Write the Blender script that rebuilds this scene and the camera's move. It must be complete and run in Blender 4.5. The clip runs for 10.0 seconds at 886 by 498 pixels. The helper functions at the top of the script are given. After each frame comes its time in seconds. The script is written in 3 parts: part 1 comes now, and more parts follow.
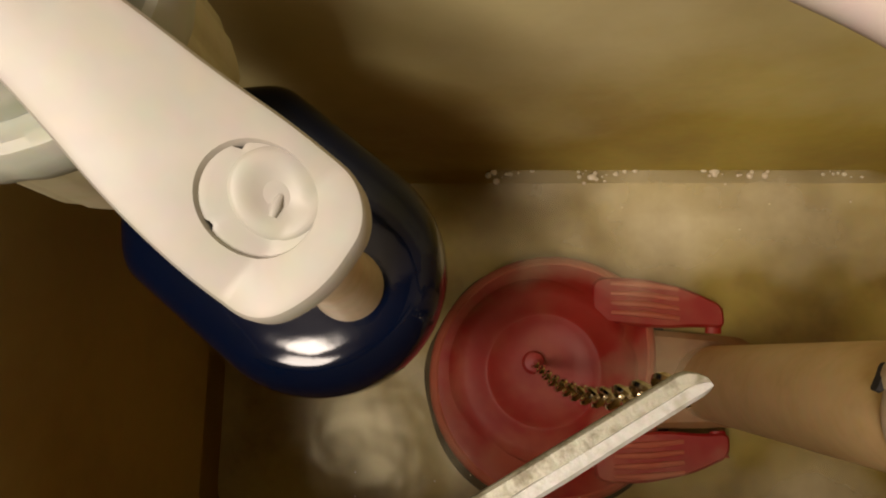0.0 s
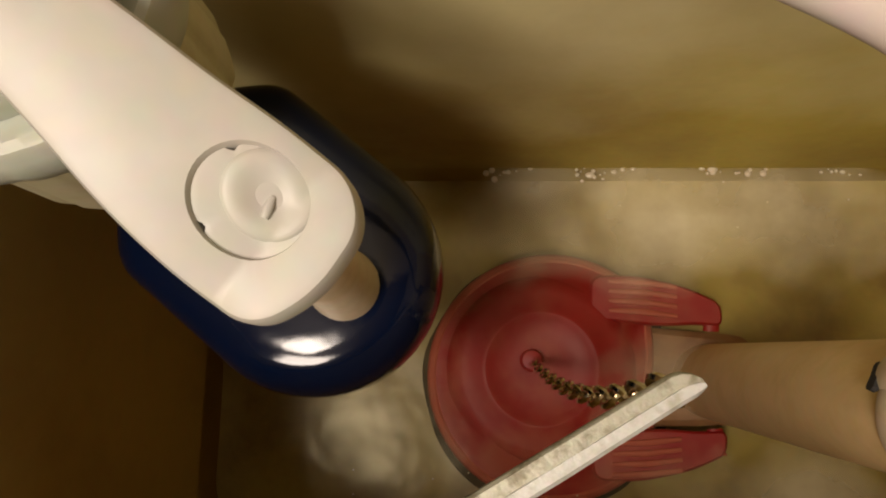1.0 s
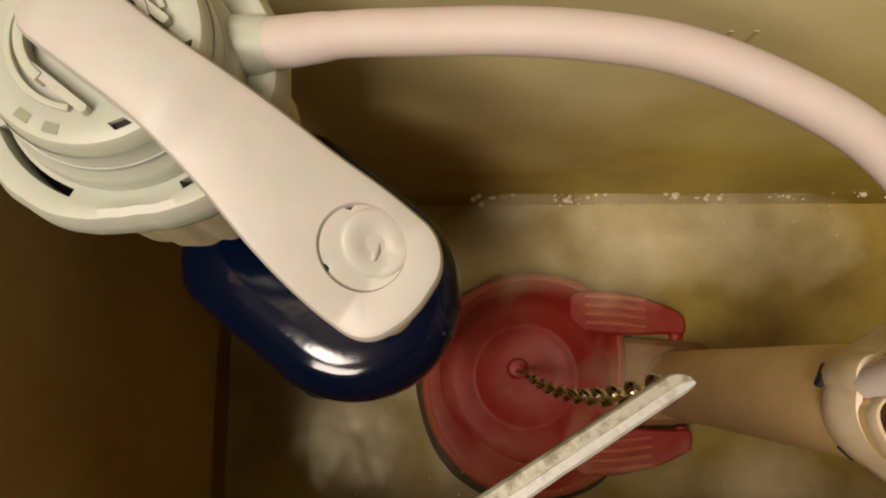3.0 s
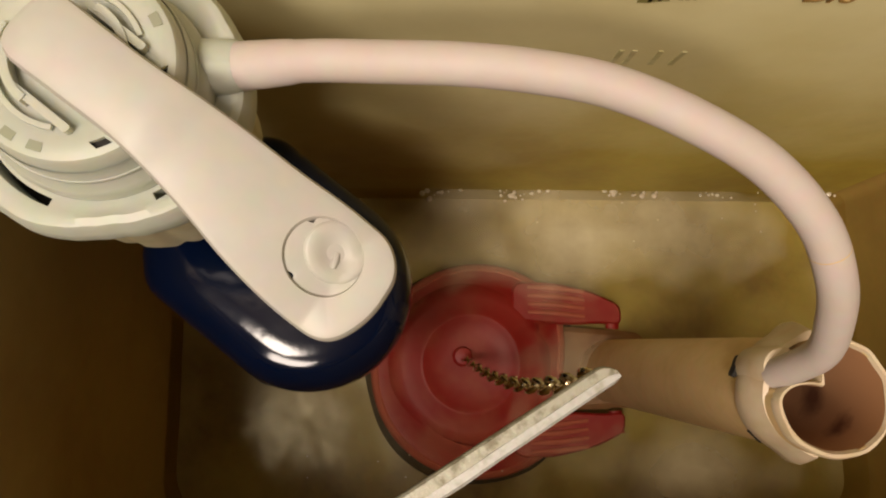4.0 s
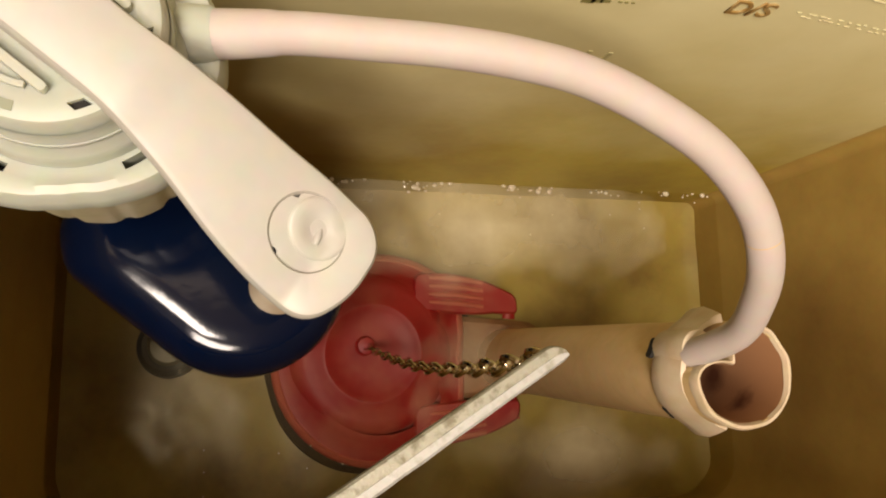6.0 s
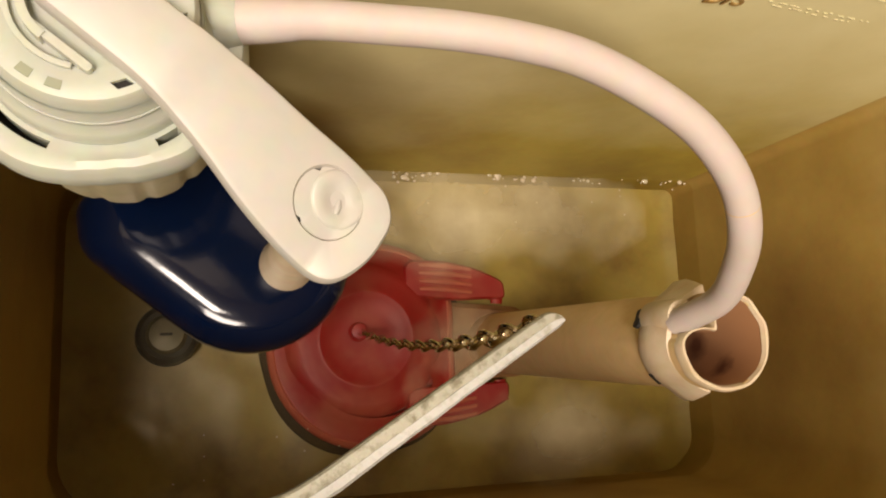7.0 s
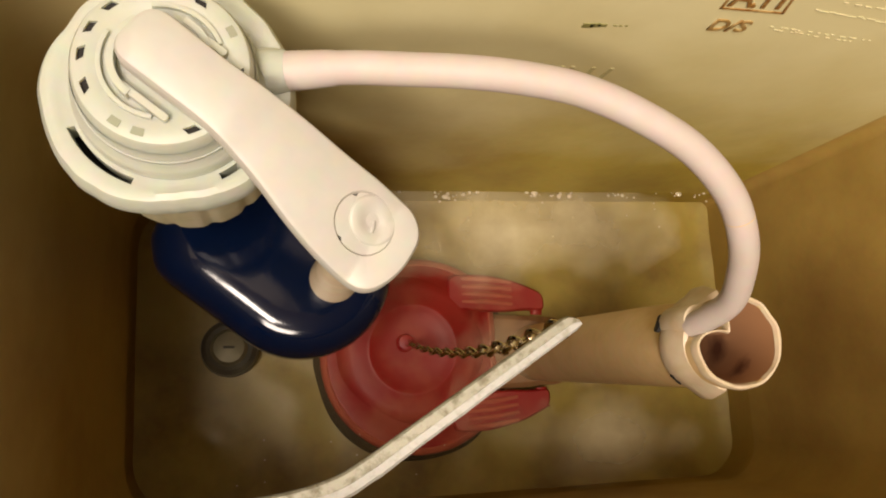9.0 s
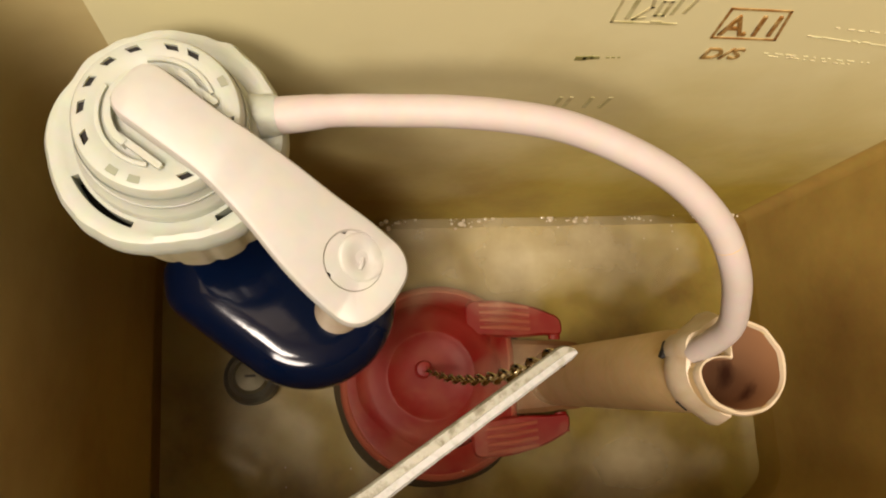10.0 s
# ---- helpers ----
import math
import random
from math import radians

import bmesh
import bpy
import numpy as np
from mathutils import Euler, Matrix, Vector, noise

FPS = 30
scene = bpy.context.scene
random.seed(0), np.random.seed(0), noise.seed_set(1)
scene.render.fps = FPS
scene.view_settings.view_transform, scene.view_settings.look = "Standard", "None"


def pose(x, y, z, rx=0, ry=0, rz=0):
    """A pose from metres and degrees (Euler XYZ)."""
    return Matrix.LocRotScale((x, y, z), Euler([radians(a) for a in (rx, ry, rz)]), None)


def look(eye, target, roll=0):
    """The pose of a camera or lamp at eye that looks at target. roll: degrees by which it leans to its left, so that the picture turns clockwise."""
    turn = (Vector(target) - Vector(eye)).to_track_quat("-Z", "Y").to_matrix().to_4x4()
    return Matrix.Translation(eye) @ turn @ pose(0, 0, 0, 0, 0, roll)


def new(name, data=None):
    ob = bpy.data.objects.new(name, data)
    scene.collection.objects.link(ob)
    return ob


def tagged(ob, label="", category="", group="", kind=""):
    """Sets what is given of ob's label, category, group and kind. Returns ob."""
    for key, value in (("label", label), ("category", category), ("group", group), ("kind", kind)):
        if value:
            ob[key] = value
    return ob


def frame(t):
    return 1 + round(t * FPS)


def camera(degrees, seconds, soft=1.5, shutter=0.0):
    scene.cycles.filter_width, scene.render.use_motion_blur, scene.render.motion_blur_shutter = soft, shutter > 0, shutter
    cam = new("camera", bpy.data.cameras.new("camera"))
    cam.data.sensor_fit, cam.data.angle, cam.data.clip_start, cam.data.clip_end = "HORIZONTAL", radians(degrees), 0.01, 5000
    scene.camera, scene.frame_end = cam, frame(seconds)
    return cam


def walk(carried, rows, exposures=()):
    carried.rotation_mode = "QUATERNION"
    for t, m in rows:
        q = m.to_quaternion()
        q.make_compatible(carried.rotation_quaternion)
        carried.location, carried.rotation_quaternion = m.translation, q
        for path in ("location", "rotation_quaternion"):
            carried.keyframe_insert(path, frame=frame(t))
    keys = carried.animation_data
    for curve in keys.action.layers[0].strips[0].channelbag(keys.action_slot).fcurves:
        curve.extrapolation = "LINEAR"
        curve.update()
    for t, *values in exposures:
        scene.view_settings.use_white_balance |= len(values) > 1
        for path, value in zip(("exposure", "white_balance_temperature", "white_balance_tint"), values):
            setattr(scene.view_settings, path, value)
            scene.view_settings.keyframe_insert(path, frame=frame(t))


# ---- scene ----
cam = camera(60.0, 10.0, soft=2.0)
PATH = [
    (0, (0.05537, 0.04348, 0.37446), (0.02131, 0.12919, -0.11696), -20.97),
    (0.5, (0.05697, 0.04466, 0.37442), (0.02151, 0.12768, -0.11737), -22.51),
    (1, (0.05641, 0.04420, 0.37452), (0.02219, 0.12759, -0.11729), -21.61),
    (1.5, (0.05595, 0.04247, 0.37438), (0.02315, 0.13071, -0.11668), -19.95),
    (1.8, (0.05843, 0.04656, 0.37605), (0.02809, 0.13544, -0.11505), -17.68),
    (2, (0.06315, 0.04583, 0.38363), (0.03211, 0.13654, -0.10709), -17.77),
    (2.2, (0.06067, 0.04158, 0.38599), (0.03575, 0.13646, -0.10430), -14.39),
    (3.3, (0.03538, 0.04342, 0.41811), (0.03875, 0.13317, -0.07376), 1.89),
    (3.5, (0.03927, 0.04433, 0.42106), (0.04844, 0.13364, -0.07081), 5.51),
    (4, (0.03746, 0.04483, 0.42554), (0.06859, 0.12431, -0.06712), 21.42),
    (4.5, (0.03038, 0.04457, 0.42770), (0.08603, 0.12255, -0.06304), 35.77),
    (5, (0.02083, 0.04168, 0.42776), (0.09964, 0.11983, -0.05976), 45.84),
    (5.5, (0.01686, 0.04347, 0.42273), (0.12095, 0.12050, -0.06021), 54.03),
    (7, (0.00236, 0.03232, 0.43355), (0.14045, 0.10872, -0.04089), 60.16),
    (7.5, (0.00025, 0.03175, 0.44143), (0.13627, 0.10892, -0.03349), 59.16),
    (8, (0.00112, 0.03035, 0.44677), (0.13142, 0.11055, -0.02924), 56.90),
    (8.5, (0.00202, 0.02824, 0.45131), (0.12131, 0.11033, -0.02726), 53.95),
    (9, (0.00340, 0.02693, 0.45926), (0.10717, 0.11572, -0.02173), 47.83),
    (9.5, (0.00931, 0.02877, 0.46575), (0.10150, 0.12431, -0.01630), 42.04),
    (10, (0.01514, 0.02864, 0.46746), (0.09460, 0.13213, -0.01522), 35.21),
]
walk(cam, [(t, look(eye, target, roll)) for t, eye, target, roll in PATH],
     [(0, -0.20), (1.5, -0.17), (2.1, -0.01), (3.4, -0.27), (4.2, -0.15), (5.2, 0.05), (7, 0.21), (10, 0.20)])

# ---- light ----
world = bpy.data.worlds.new("world")
scene.world = world
world.use_nodes = True
world.node_tree.nodes["Background"].inputs[0].default_value = (1.0, 0.85, 0.62, 1)
world.node_tree.nodes["Background"].inputs[1].default_value = 0.02


def area_lamp(name, eye, target, sx, sy, watts, colour):
    data = bpy.data.lights.new(name, "AREA")
    data.shape, data.size, data.size_y, data.energy, data.color = "RECTANGLE", sx, sy, watts, colour
    lamp = new(name, data)
    lamp.matrix_world = look(eye, target)
    return lamp


# unseen soft lamp added in front to brighten the back wall
area_lamp("front_fill", (-0.40, -0.80, 1.90), (0.06, 0.10, 0.15), 0.60, 0.50, 44.0, (1.0, 0.845, 0.72))
area_lamp("ceiling_lamp", (-0.38, -0.22, 1.95), (0.02, 0.08, 0.10), 0.34, 0.26, 19.0, (1.0, 0.855, 0.72))


# ---- materials ----
LEVEL = 0.026  # height of the water


def plain(name, colour, rough=0.5, metal=0.0):
    mat = bpy.data.materials.new(name)
    mat.use_nodes = True
    b = mat.node_tree.nodes["Principled BSDF"]
    b.inputs["Base Color"].default_value = (*colour, 1)
    b.inputs["Roughness"].default_value = rough
    b.inputs["Metallic"].default_value = metal
    return mat, mat.node_tree, b


def worn(name, base, stain, rough=0.4, metal=0.0, large=18.0, fine=220.0, amount=0.5, bump=0.05, low=0.45, high=0.75, scatter=0.0):
    """A surface with large stains of a second colour, fine grain and slight relief."""
    mat, tree, b = plain(name, base, rough, metal)
    n, link = tree.nodes, tree.links
    at = n.new("ShaderNodeTexCoord")
    big = n.new("ShaderNodeTexNoise")
    big.inputs["Scale"].default_value, big.inputs["Detail"].default_value, big.inputs["Roughness"].default_value = large, 6, 0.62
    link.new(at.outputs["Object"], big.inputs["Vector"])
    small = n.new("ShaderNodeTexNoise")
    small.inputs["Scale"].default_value, small.inputs["Detail"].default_value = fine, 4
    link.new(at.outputs["Object"], small.inputs["Vector"])
    ramp = n.new("ShaderNodeMapRange")
    ramp.inputs["From Min"].default_value, ramp.inputs["From Max"].default_value = low, high
    ramp.inputs["To Max"].default_value = amount
    link.new(big.outputs["Fac"], ramp.inputs["Value"])
    mix = n.new("ShaderNodeMix")
    mix.data_type = "RGBA"
    mix.inputs[6].default_value, mix.inputs[7].default_value = (*base, 1), (*stain, 1)
    link.new(ramp.outputs["Result"], mix.inputs[0])
    grain = n.new("ShaderNodeMix")
    grain.data_type, grain.blend_type = "RGBA", "MULTIPLY"
    grain.inputs[0].default_value = 0.18
    link.new(mix.outputs[2], grain.inputs[6])
    link.new(small.outputs["Color"], grain.inputs[7])
    link.new(grain.outputs[2], b.inputs["Base Color"])
    rr = n.new("ShaderNodeMapRange")
    rr.inputs["To Min"].default_value, rr.inputs["To Max"].default_value = max(0.03, rough - 0.08), min(1, rough + 0.12)
    link.new(big.outputs["Fac"], rr.inputs["Value"])
    link.new(rr.outputs["Result"], b.inputs["Roughness"])
    relief = n.new("ShaderNodeBump")
    relief.inputs["Strength"].default_value, relief.inputs["Distance"].default_value = bump, 0.001
    link.new(small.outputs["Fac"], relief.inputs["Height"])
    link.new(relief.outputs["Normal"], b.inputs["Normal"])
    if scatter:
        b.inputs["Subsurface Weight"].default_value = scatter
        b.inputs["Subsurface Scale"].default_value = 1.0
        b.inputs["Subsurface Radius"].default_value = (0.004, 0.0035, 0.0022)
    return mat


CERAMIC = worn("stained_ceramic", (0.41, 0.315, 0.046), (0.19, 0.095, 0.012), 0.5, large=9.0, amount=0.9, bump=0.03, low=0.42, high=0.8)


def tide_and_light(mat, clean, height, spread):
    """Leaves the glaze paler above the usual waterline, with an uneven border: tide stain plus upper-wall light put
    into the colour.
    """
    n, link = mat.node_tree.nodes, mat.node_tree.links
    b = n["Principled BSDF"]
    old = b.inputs["Base Color"].links[0].from_socket
    at, split, drift = n.new("ShaderNodeTexCoord"), n.new("ShaderNodeSeparateXYZ"), n.new("ShaderNodeTexNoise")
    drift.inputs["Scale"].default_value, drift.inputs["Detail"].default_value, drift.inputs["Roughness"].default_value = 11.0, 5.0, 0.6
    link.new(at.outputs["Object"], split.inputs[0])
    link.new(at.outputs["Object"], drift.inputs["Vector"])
    lift, span = n.new("ShaderNodeMath"), n.new("ShaderNodeMapRange")
    lift.operation = "MULTIPLY_ADD"
    lift.inputs[1].default_value = 0.16
    link.new(drift.outputs["Fac"], lift.inputs[0])
    link.new(split.outputs["Z"], lift.inputs[2])
    span.inputs["From Min"].default_value, span.inputs["From Max"].default_value = height - spread + 0.08, height + spread + 0.08
    span.inputs["To Max"].default_value = 0.9
    link.new(lift.outputs[0], span.inputs["Value"])
    mix = n.new("ShaderNodeMix")
    mix.data_type = "RGBA"
    mix.inputs[7].default_value = (*clean, 1)
    link.new(span.outputs["Result"], mix.inputs[0])
    link.new(old, mix.inputs[6])
    link.new(mix.outputs[2], b.inputs["Base Color"])


tide_and_light(CERAMIC, (0.74, 0.70, 0.42), 0.160, 0.085)
# browner, darker copy of the ceramic: the side walls' shade is in its colour
SHADED_CERAMIC = worn("shaded_stained_ceramic", (0.38, 0.255, 0.060), (0.18, 0.085, 0.020), 0.5, large=8.0, amount=0.9, bump=0.03, low=0.42, high=0.8)
tide_and_light(SHADED_CERAMIC, (0.58, 0.50, 0.25), 0.225, 0.080)
SLIME = worn("silted_ceramic", (0.34, 0.26, 0.058), (0.13, 0.065, 0.012), 0.4, large=17.0, amount=0.9, bump=0.10, low=0.42, high=0.74)
GLAZE = worn("white_glaze", (0.8, 0.78, 0.74), (0.74, 0.70, 0.62), 0.18, large=6.0, amount=0.4)
WHITE = worn("white_plastic", (0.465, 0.455, 0.405), (0.435, 0.42, 0.36), 0.45, large=40.0, amount=0.35, bump=0.04)
CAPPED = worn("milky_plastic", (0.46, 0.485, 0.41), (0.42, 0.435, 0.33), 0.45, large=60.0, amount=0.4, bump=0.03, scatter=0.5)
SHADY = worn("shaded_milky_plastic", (0.27, 0.285, 0.20), (0.24, 0.25, 0.16), 0.5, large=90.0, amount=0.4)
AGED = worn("yellowed_collar", (0.48, 0.44, 0.28), (0.36, 0.30, 0.14), 0.5, large=90.0, amount=0.6, bump=0.08)
CREAM = worn("cream_plastic", (0.58, 0.48, 0.33), (0.44, 0.31, 0.16), 0.45, large=80.0, amount=0.6, bump=0.06)
TAN = worn("yellowed_plastic", (0.62, 0.445, 0.215), (0.47, 0.30, 0.11), 0.5, large=70.0, amount=0.5, bump=0.05)
TUBE = worn("rubber_tube", (0.50, 0.435, 0.395), (0.45, 0.375, 0.33), 0.6, large=55.0, amount=0.4, bump=0.05)
BLUE = worn("blue_plastic", (0.0008, 0.0034, 0.0145), (0.0006, 0.0026, 0.0105), 0.06, large=45.0, amount=0.6, bump=0.04)
BLUE.node_tree.nodes["Principled BSDF"].inputs["Specular IOR Level"].default_value = 0.32
RED = worn("red_rubber", (0.30, 0.005, 0.007), (0.38, 0.080, 0.045), 0.5, large=30.0, amount=0.85, bump=0.12, low=0.45, high=0.66)
OLIVE = worn("olive_ink", (0.20, 0.19, 0.06), (0.42, 0.38, 0.18), 0.5, large=300.0, amount=0.8, low=0.45, high=0.65)
UMBER = worn("ochre_ink", (0.30, 0.18, 0.05), (0.48, 0.38, 0.18), 0.5, large=260.0, amount=0.7, low=0.45, high=0.65)
PINK = worn("faded_red_rubber", (0.46, 0.115, 0.07), (0.32, 0.04, 0.025), 0.45, large=60.0, amount=0.6, bump=0.08)
LIT_STEEL = worn("lit_steel", (0.47, 0.475, 0.445), (0.30, 0.29, 0.23), 0.45, 0.15, large=260.0, fine=900.0, amount=0.7, bump=0.12, low=0.5, high=0.68)
STEEL = worn("corroded_steel", (0.36, 0.355, 0.28), (0.14, 0.12, 0.065), 0.45, 0.2, large=300.0, fine=900.0, amount=0.8, bump=0.14, low=0.48, high=0.66)
CHAIN = worn("tarnished_steel", (0.80, 0.72, 0.56), (0.16, 0.11, 0.06), 0.16, 1.0, large=200.0, amount=0.8)
BLACK = worn("black_rubber", (0.02, 0.018, 0.014), (0.05, 0.04, 0.025), 0.5, large=90.0)
BRASS = worn("dull_brass", (0.10, 0.085, 0.045), (0.05, 0.04, 0.02), 0.4, 0.25, large=150.0)
# near-black colour that paints the shade inside holes and gaps
HOLE_SHADE = worn("black_hole_shade", (0.010, 0.008, 0.006), (0.006, 0.005, 0.004), 0.8)
INK = worn("brown_ink", (0.27, 0.125, 0.025), (0.52, 0.38, 0.15), 0.5, large=260.0, amount=0.7, low=0.45, high=0.65)
FADED = worn("faded_ink", (0.40, 0.36, 0.17), (0.56, 0.51, 0.28), 0.5, large=200.0, amount=0.9, low=0.4, high=0.6)
LIME = worn("limescale", (0.60, 0.56, 0.35), (0.52, 0.47, 0.26), 0.5, large=200.0, amount=0.8)
PAINT = worn("wall_paint", (0.38, 0.31, 0.22), (0.32, 0.26, 0.18), 0.7, large=3.0, amount=0.4)


def water_material():
    mat = bpy.data.materials.new("still_water")
    mat.use_nodes = True
    n, link = mat.node_tree.nodes, mat.node_tree.links
    n.clear()
    out, mix = n.new("ShaderNodeOutputMaterial"), n.new("ShaderNodeMixShader")
    clear, gloss, fres = n.new("ShaderNodeBsdfTransparent"), n.new("ShaderNodeBsdfGlossy"), n.new("ShaderNodeFresnel")
    clear.inputs["Color"].default_value = (0.93, 0.90, 0.80, 1)
    gloss.inputs["Roughness"].default_value = 0.18
    gloss.inputs["Color"].default_value = (0.86, 0.78, 0.52, 1)
    fres.inputs["IOR"].default_value = 1.24
    at, ripple, relief = n.new("ShaderNodeTexCoord"), n.new("ShaderNodeTexNoise"), n.new("ShaderNodeBump")
    ripple.inputs["Scale"].default_value, ripple.inputs["Detail"].default_value = 38.0, 2.0
    relief.inputs["Strength"].default_value, relief.inputs["Distance"].default_value = 0.30, 0.002
    link.new(at.outputs["Object"], ripple.inputs["Vector"])
    link.new(ripple.outputs["Fac"], relief.inputs["Height"])
    link.new(relief.outputs["Normal"], gloss.inputs["Normal"])
    link.new(relief.outputs["Normal"], fres.inputs["Normal"])
    murk, cloud = n.new("ShaderNodeMixShader"), n.new("ShaderNodeBsdfDiffuse")
    cloud.inputs["Color"].default_value = (0.78, 0.70, 0.48, 1)
    drift, span = n.new("ShaderNodeTexNoise"), n.new("ShaderNodeMapRange")
    drift.inputs["Scale"].default_value, drift.inputs["Detail"].default_value = 17.0, 6.0
    span.inputs["From Min"].default_value, span.inputs["From Max"].default_value = 0.0, 0.42
    span.inputs["To Min"].default_value, span.inputs["To Max"].default_value = 0.0, 0.58
    link.new(at.outputs["Object"], drift.inputs["Vector"])
    # milky clouds: one drawn out along the back wall, thinner ones south of the pipe and at its foot; the south one
    # paints in the lit floor
    drawn, bank, near = n.new("ShaderNodeVectorMath"), n.new("ShaderNodeMath"), None
    drawn.operation, bank.operation = "MULTIPLY", "MULTIPLY_ADD"
    drawn.inputs[1].default_value = (0.65, 1.9, 1.0)
    bank.inputs[1].default_value = -6.6
    link.new(at.outputs["Object"], drawn.inputs[0])
    for x, y, thin in ((0.150, 0.119, 0.0), (0.200, -0.006, 0.035), (0.146, 0.047, 0.040)):
        far, less, pick = n.new("ShaderNodeVectorMath"), n.new("ShaderNodeMath"), n.new("ShaderNodeMath")
        far.operation, pick.operation = "DISTANCE", "MINIMUM"
        far.inputs[1].default_value = (0.65 * x, 1.9 * y, LEVEL)
        less.inputs[1].default_value, pick.inputs[1].default_value = thin, 9.0
        link.new(drawn.outputs[0], far.inputs[0])
        link.new(far.outputs["Value"], less.inputs[0])
        link.new(less.outputs[0], pick.inputs[0])
        if near:
            link.new(near.outputs[0], pick.inputs[1])
        near = pick
    link.new(near.outputs[0], bank.inputs[0])
    link.new(drift.outputs["Fac"], bank.inputs[2])
    link.new(bank.outputs[0], span.inputs["Value"])
    link.new(span.outputs["Result"], murk.inputs[0])
    link.new(clear.outputs[0], murk.inputs[1])
    link.new(cloud.outputs[0], murk.inputs[2])
    link.new(fres.outputs[0], mix.inputs[0])
    link.new(murk.outputs[0], mix.inputs[1])
    link.new(gloss.outputs[0], mix.inputs[2])
    link.new(mix.outputs[0], out.inputs["Surface"])
    return mat


WATER = water_material()
SEAT_SHADOW = worn("seat_shadow", (0.055, 0.035, 0.014), (0.10, 0.065, 0.022), 0.8, large=60.0, amount=0.8, bump=0.15)
SILTED = worn("silted_plastic", (0.30, 0.15, 0.065), (0.15, 0.06, 0.025), 0.55, large=50.0, amount=0.8, bump=0.1)


def bore_material():
    """Brown plastic, darkened for the shade inside the pipe, with two dark red-brown deposits of uneven outline."""
    mat, tree, b = plain("shaded_stained_bore", (0.33, 0.17, 0.080), 0.5)
    n, link = tree.nodes, tree.links
    at, warp, shift = n.new("ShaderNodeTexCoord"), n.new("ShaderNodeTexNoise"), n.new("ShaderNodeVectorMath")
    warp.inputs["Scale"].default_value, warp.inputs["Detail"].default_value = 260.0, 4.0
    link.new(at.outputs["Object"], warp.inputs["Vector"])
    shift.operation = "MULTIPLY_ADD"
    shift.inputs[1].default_value = (0.005, 0.005, 0.005)
    link.new(warp.outputs["Color"], shift.inputs[0])
    link.new(at.outputs["Object"], shift.inputs[2])
    last = None
    for spot, size in (((0.1725, 0.0390, 0.1885), 0.0085), ((0.1689, 0.0309, 0.2075), 0.0060)):
        far, span = n.new("ShaderNodeVectorMath"), n.new("ShaderNodeMapRange")
        far.operation = "DISTANCE"
        far.inputs[1].default_value = spot
        link.new(shift.outputs[0], far.inputs[0])
        span.inputs["From Min"].default_value, span.inputs["From Max"].default_value = size, size * 0.25
        span.inputs["To Max"].default_value = 0.9
        link.new(far.outputs["Value"], span.inputs["Value"])
        mix = n.new("ShaderNodeMix")
        mix.data_type = "RGBA"
        mix.inputs[6].default_value, mix.inputs[7].default_value = (0.33, 0.17, 0.080, 1), (0.075, 0.018, 0.008, 1)
        if last:
            link.new(last.outputs[2], mix.inputs[6])
        link.new(span.outputs["Result"], mix.inputs[0])
        last = mix
    link.new(last.outputs[2], b.inputs["Base Color"])
    return mat


BORE = bore_material()
BUBBLE = worn("bubble_film", (0.62, 0.54, 0.38), (0.36, 0.28, 0.16), 0.05, large=300.0, amount=0.5)

# ---- mesh helpers ----


def mesh_object(name, bm, material, parent=None, label="", smooth=40):
    bmesh.ops.recalc_face_normals(bm, faces=bm.faces[:])
    for e in bm.edges:
        e.smooth = len(e.link_faces) == 2 and e.calc_face_angle(0) < radians(smooth)
    for f in bm.faces:
        f.smooth = True
    data = bpy.data.meshes.new(name)
    bm.to_mesh(data)
    bm.free()
    data.materials.append(material)
    ob = new(name, data)
    ob.parent = parent
    return tagged(ob, label)


def part(name, bm, material, parent, label=""):
    return mesh_object(name, bm, material, parent, label)


def soften(ob, width):
    bevel = ob.modifiers.new("rounded_edge", "BEVEL")
    bevel.width, bevel.segments, bevel.limit_method, bevel.angle_limit = width, 3, "ANGLE", radians(35)
    return ob


def thing(name, label, category, group="", kind=""):
    return tagged(new(name), label, category, group, kind)


def box(bm, lo, hi):
    bmesh.ops.create_cube(bm, size=1, matrix=Matrix.Translation([(a + b) / 2 for a, b in zip(lo, hi)]) @ Matrix.Diagonal([b - a for a, b in zip(lo, hi)] + [1]))
    return bm


def loft(bm, loops, closed=True, ends=(True, True)):
    """Skin between loops of equal length; the ends are filled."""
    rows = [[bm.verts.new(p) for p in loop] for loop in loops]
    count = len(rows[0])
    for a, b in zip(rows, rows[1:]):
        for i in range(count if closed else count - 1):
            j = (i + 1) % count
            bm.faces.new((a[i], a[j], b[j], b[i]))
    for row, fill in ((rows[0], ends[0]), (rows[-1], ends[1])):
        if fill:
            edges = [bm.edges.get((row[i], row[(i + 1) % count])) for i in range(count)]
            bmesh.ops.triangle_fill(bm, use_beauty=True, edges=edges)
    return rows


def ring(x, y, z, r, count=48, wobble=None):
    return [(x + (r + (wobble(a) if wobble else 0)) * math.cos(a), y + (r + (wobble(a) if wobble else 0)) * math.sin(a), z)
            for a in (2 * math.pi * i / count for i in range(count))]


def lathe(x, y, profile, count=48, wobble=None, ends=(True, True)):
    """Turned shape from a profile of (radius, height)."""
    bm = bmesh.new()
    loft(bm, [ring(x, y, z, r, count, wobble) for r, z in profile], ends=ends)
    return bm


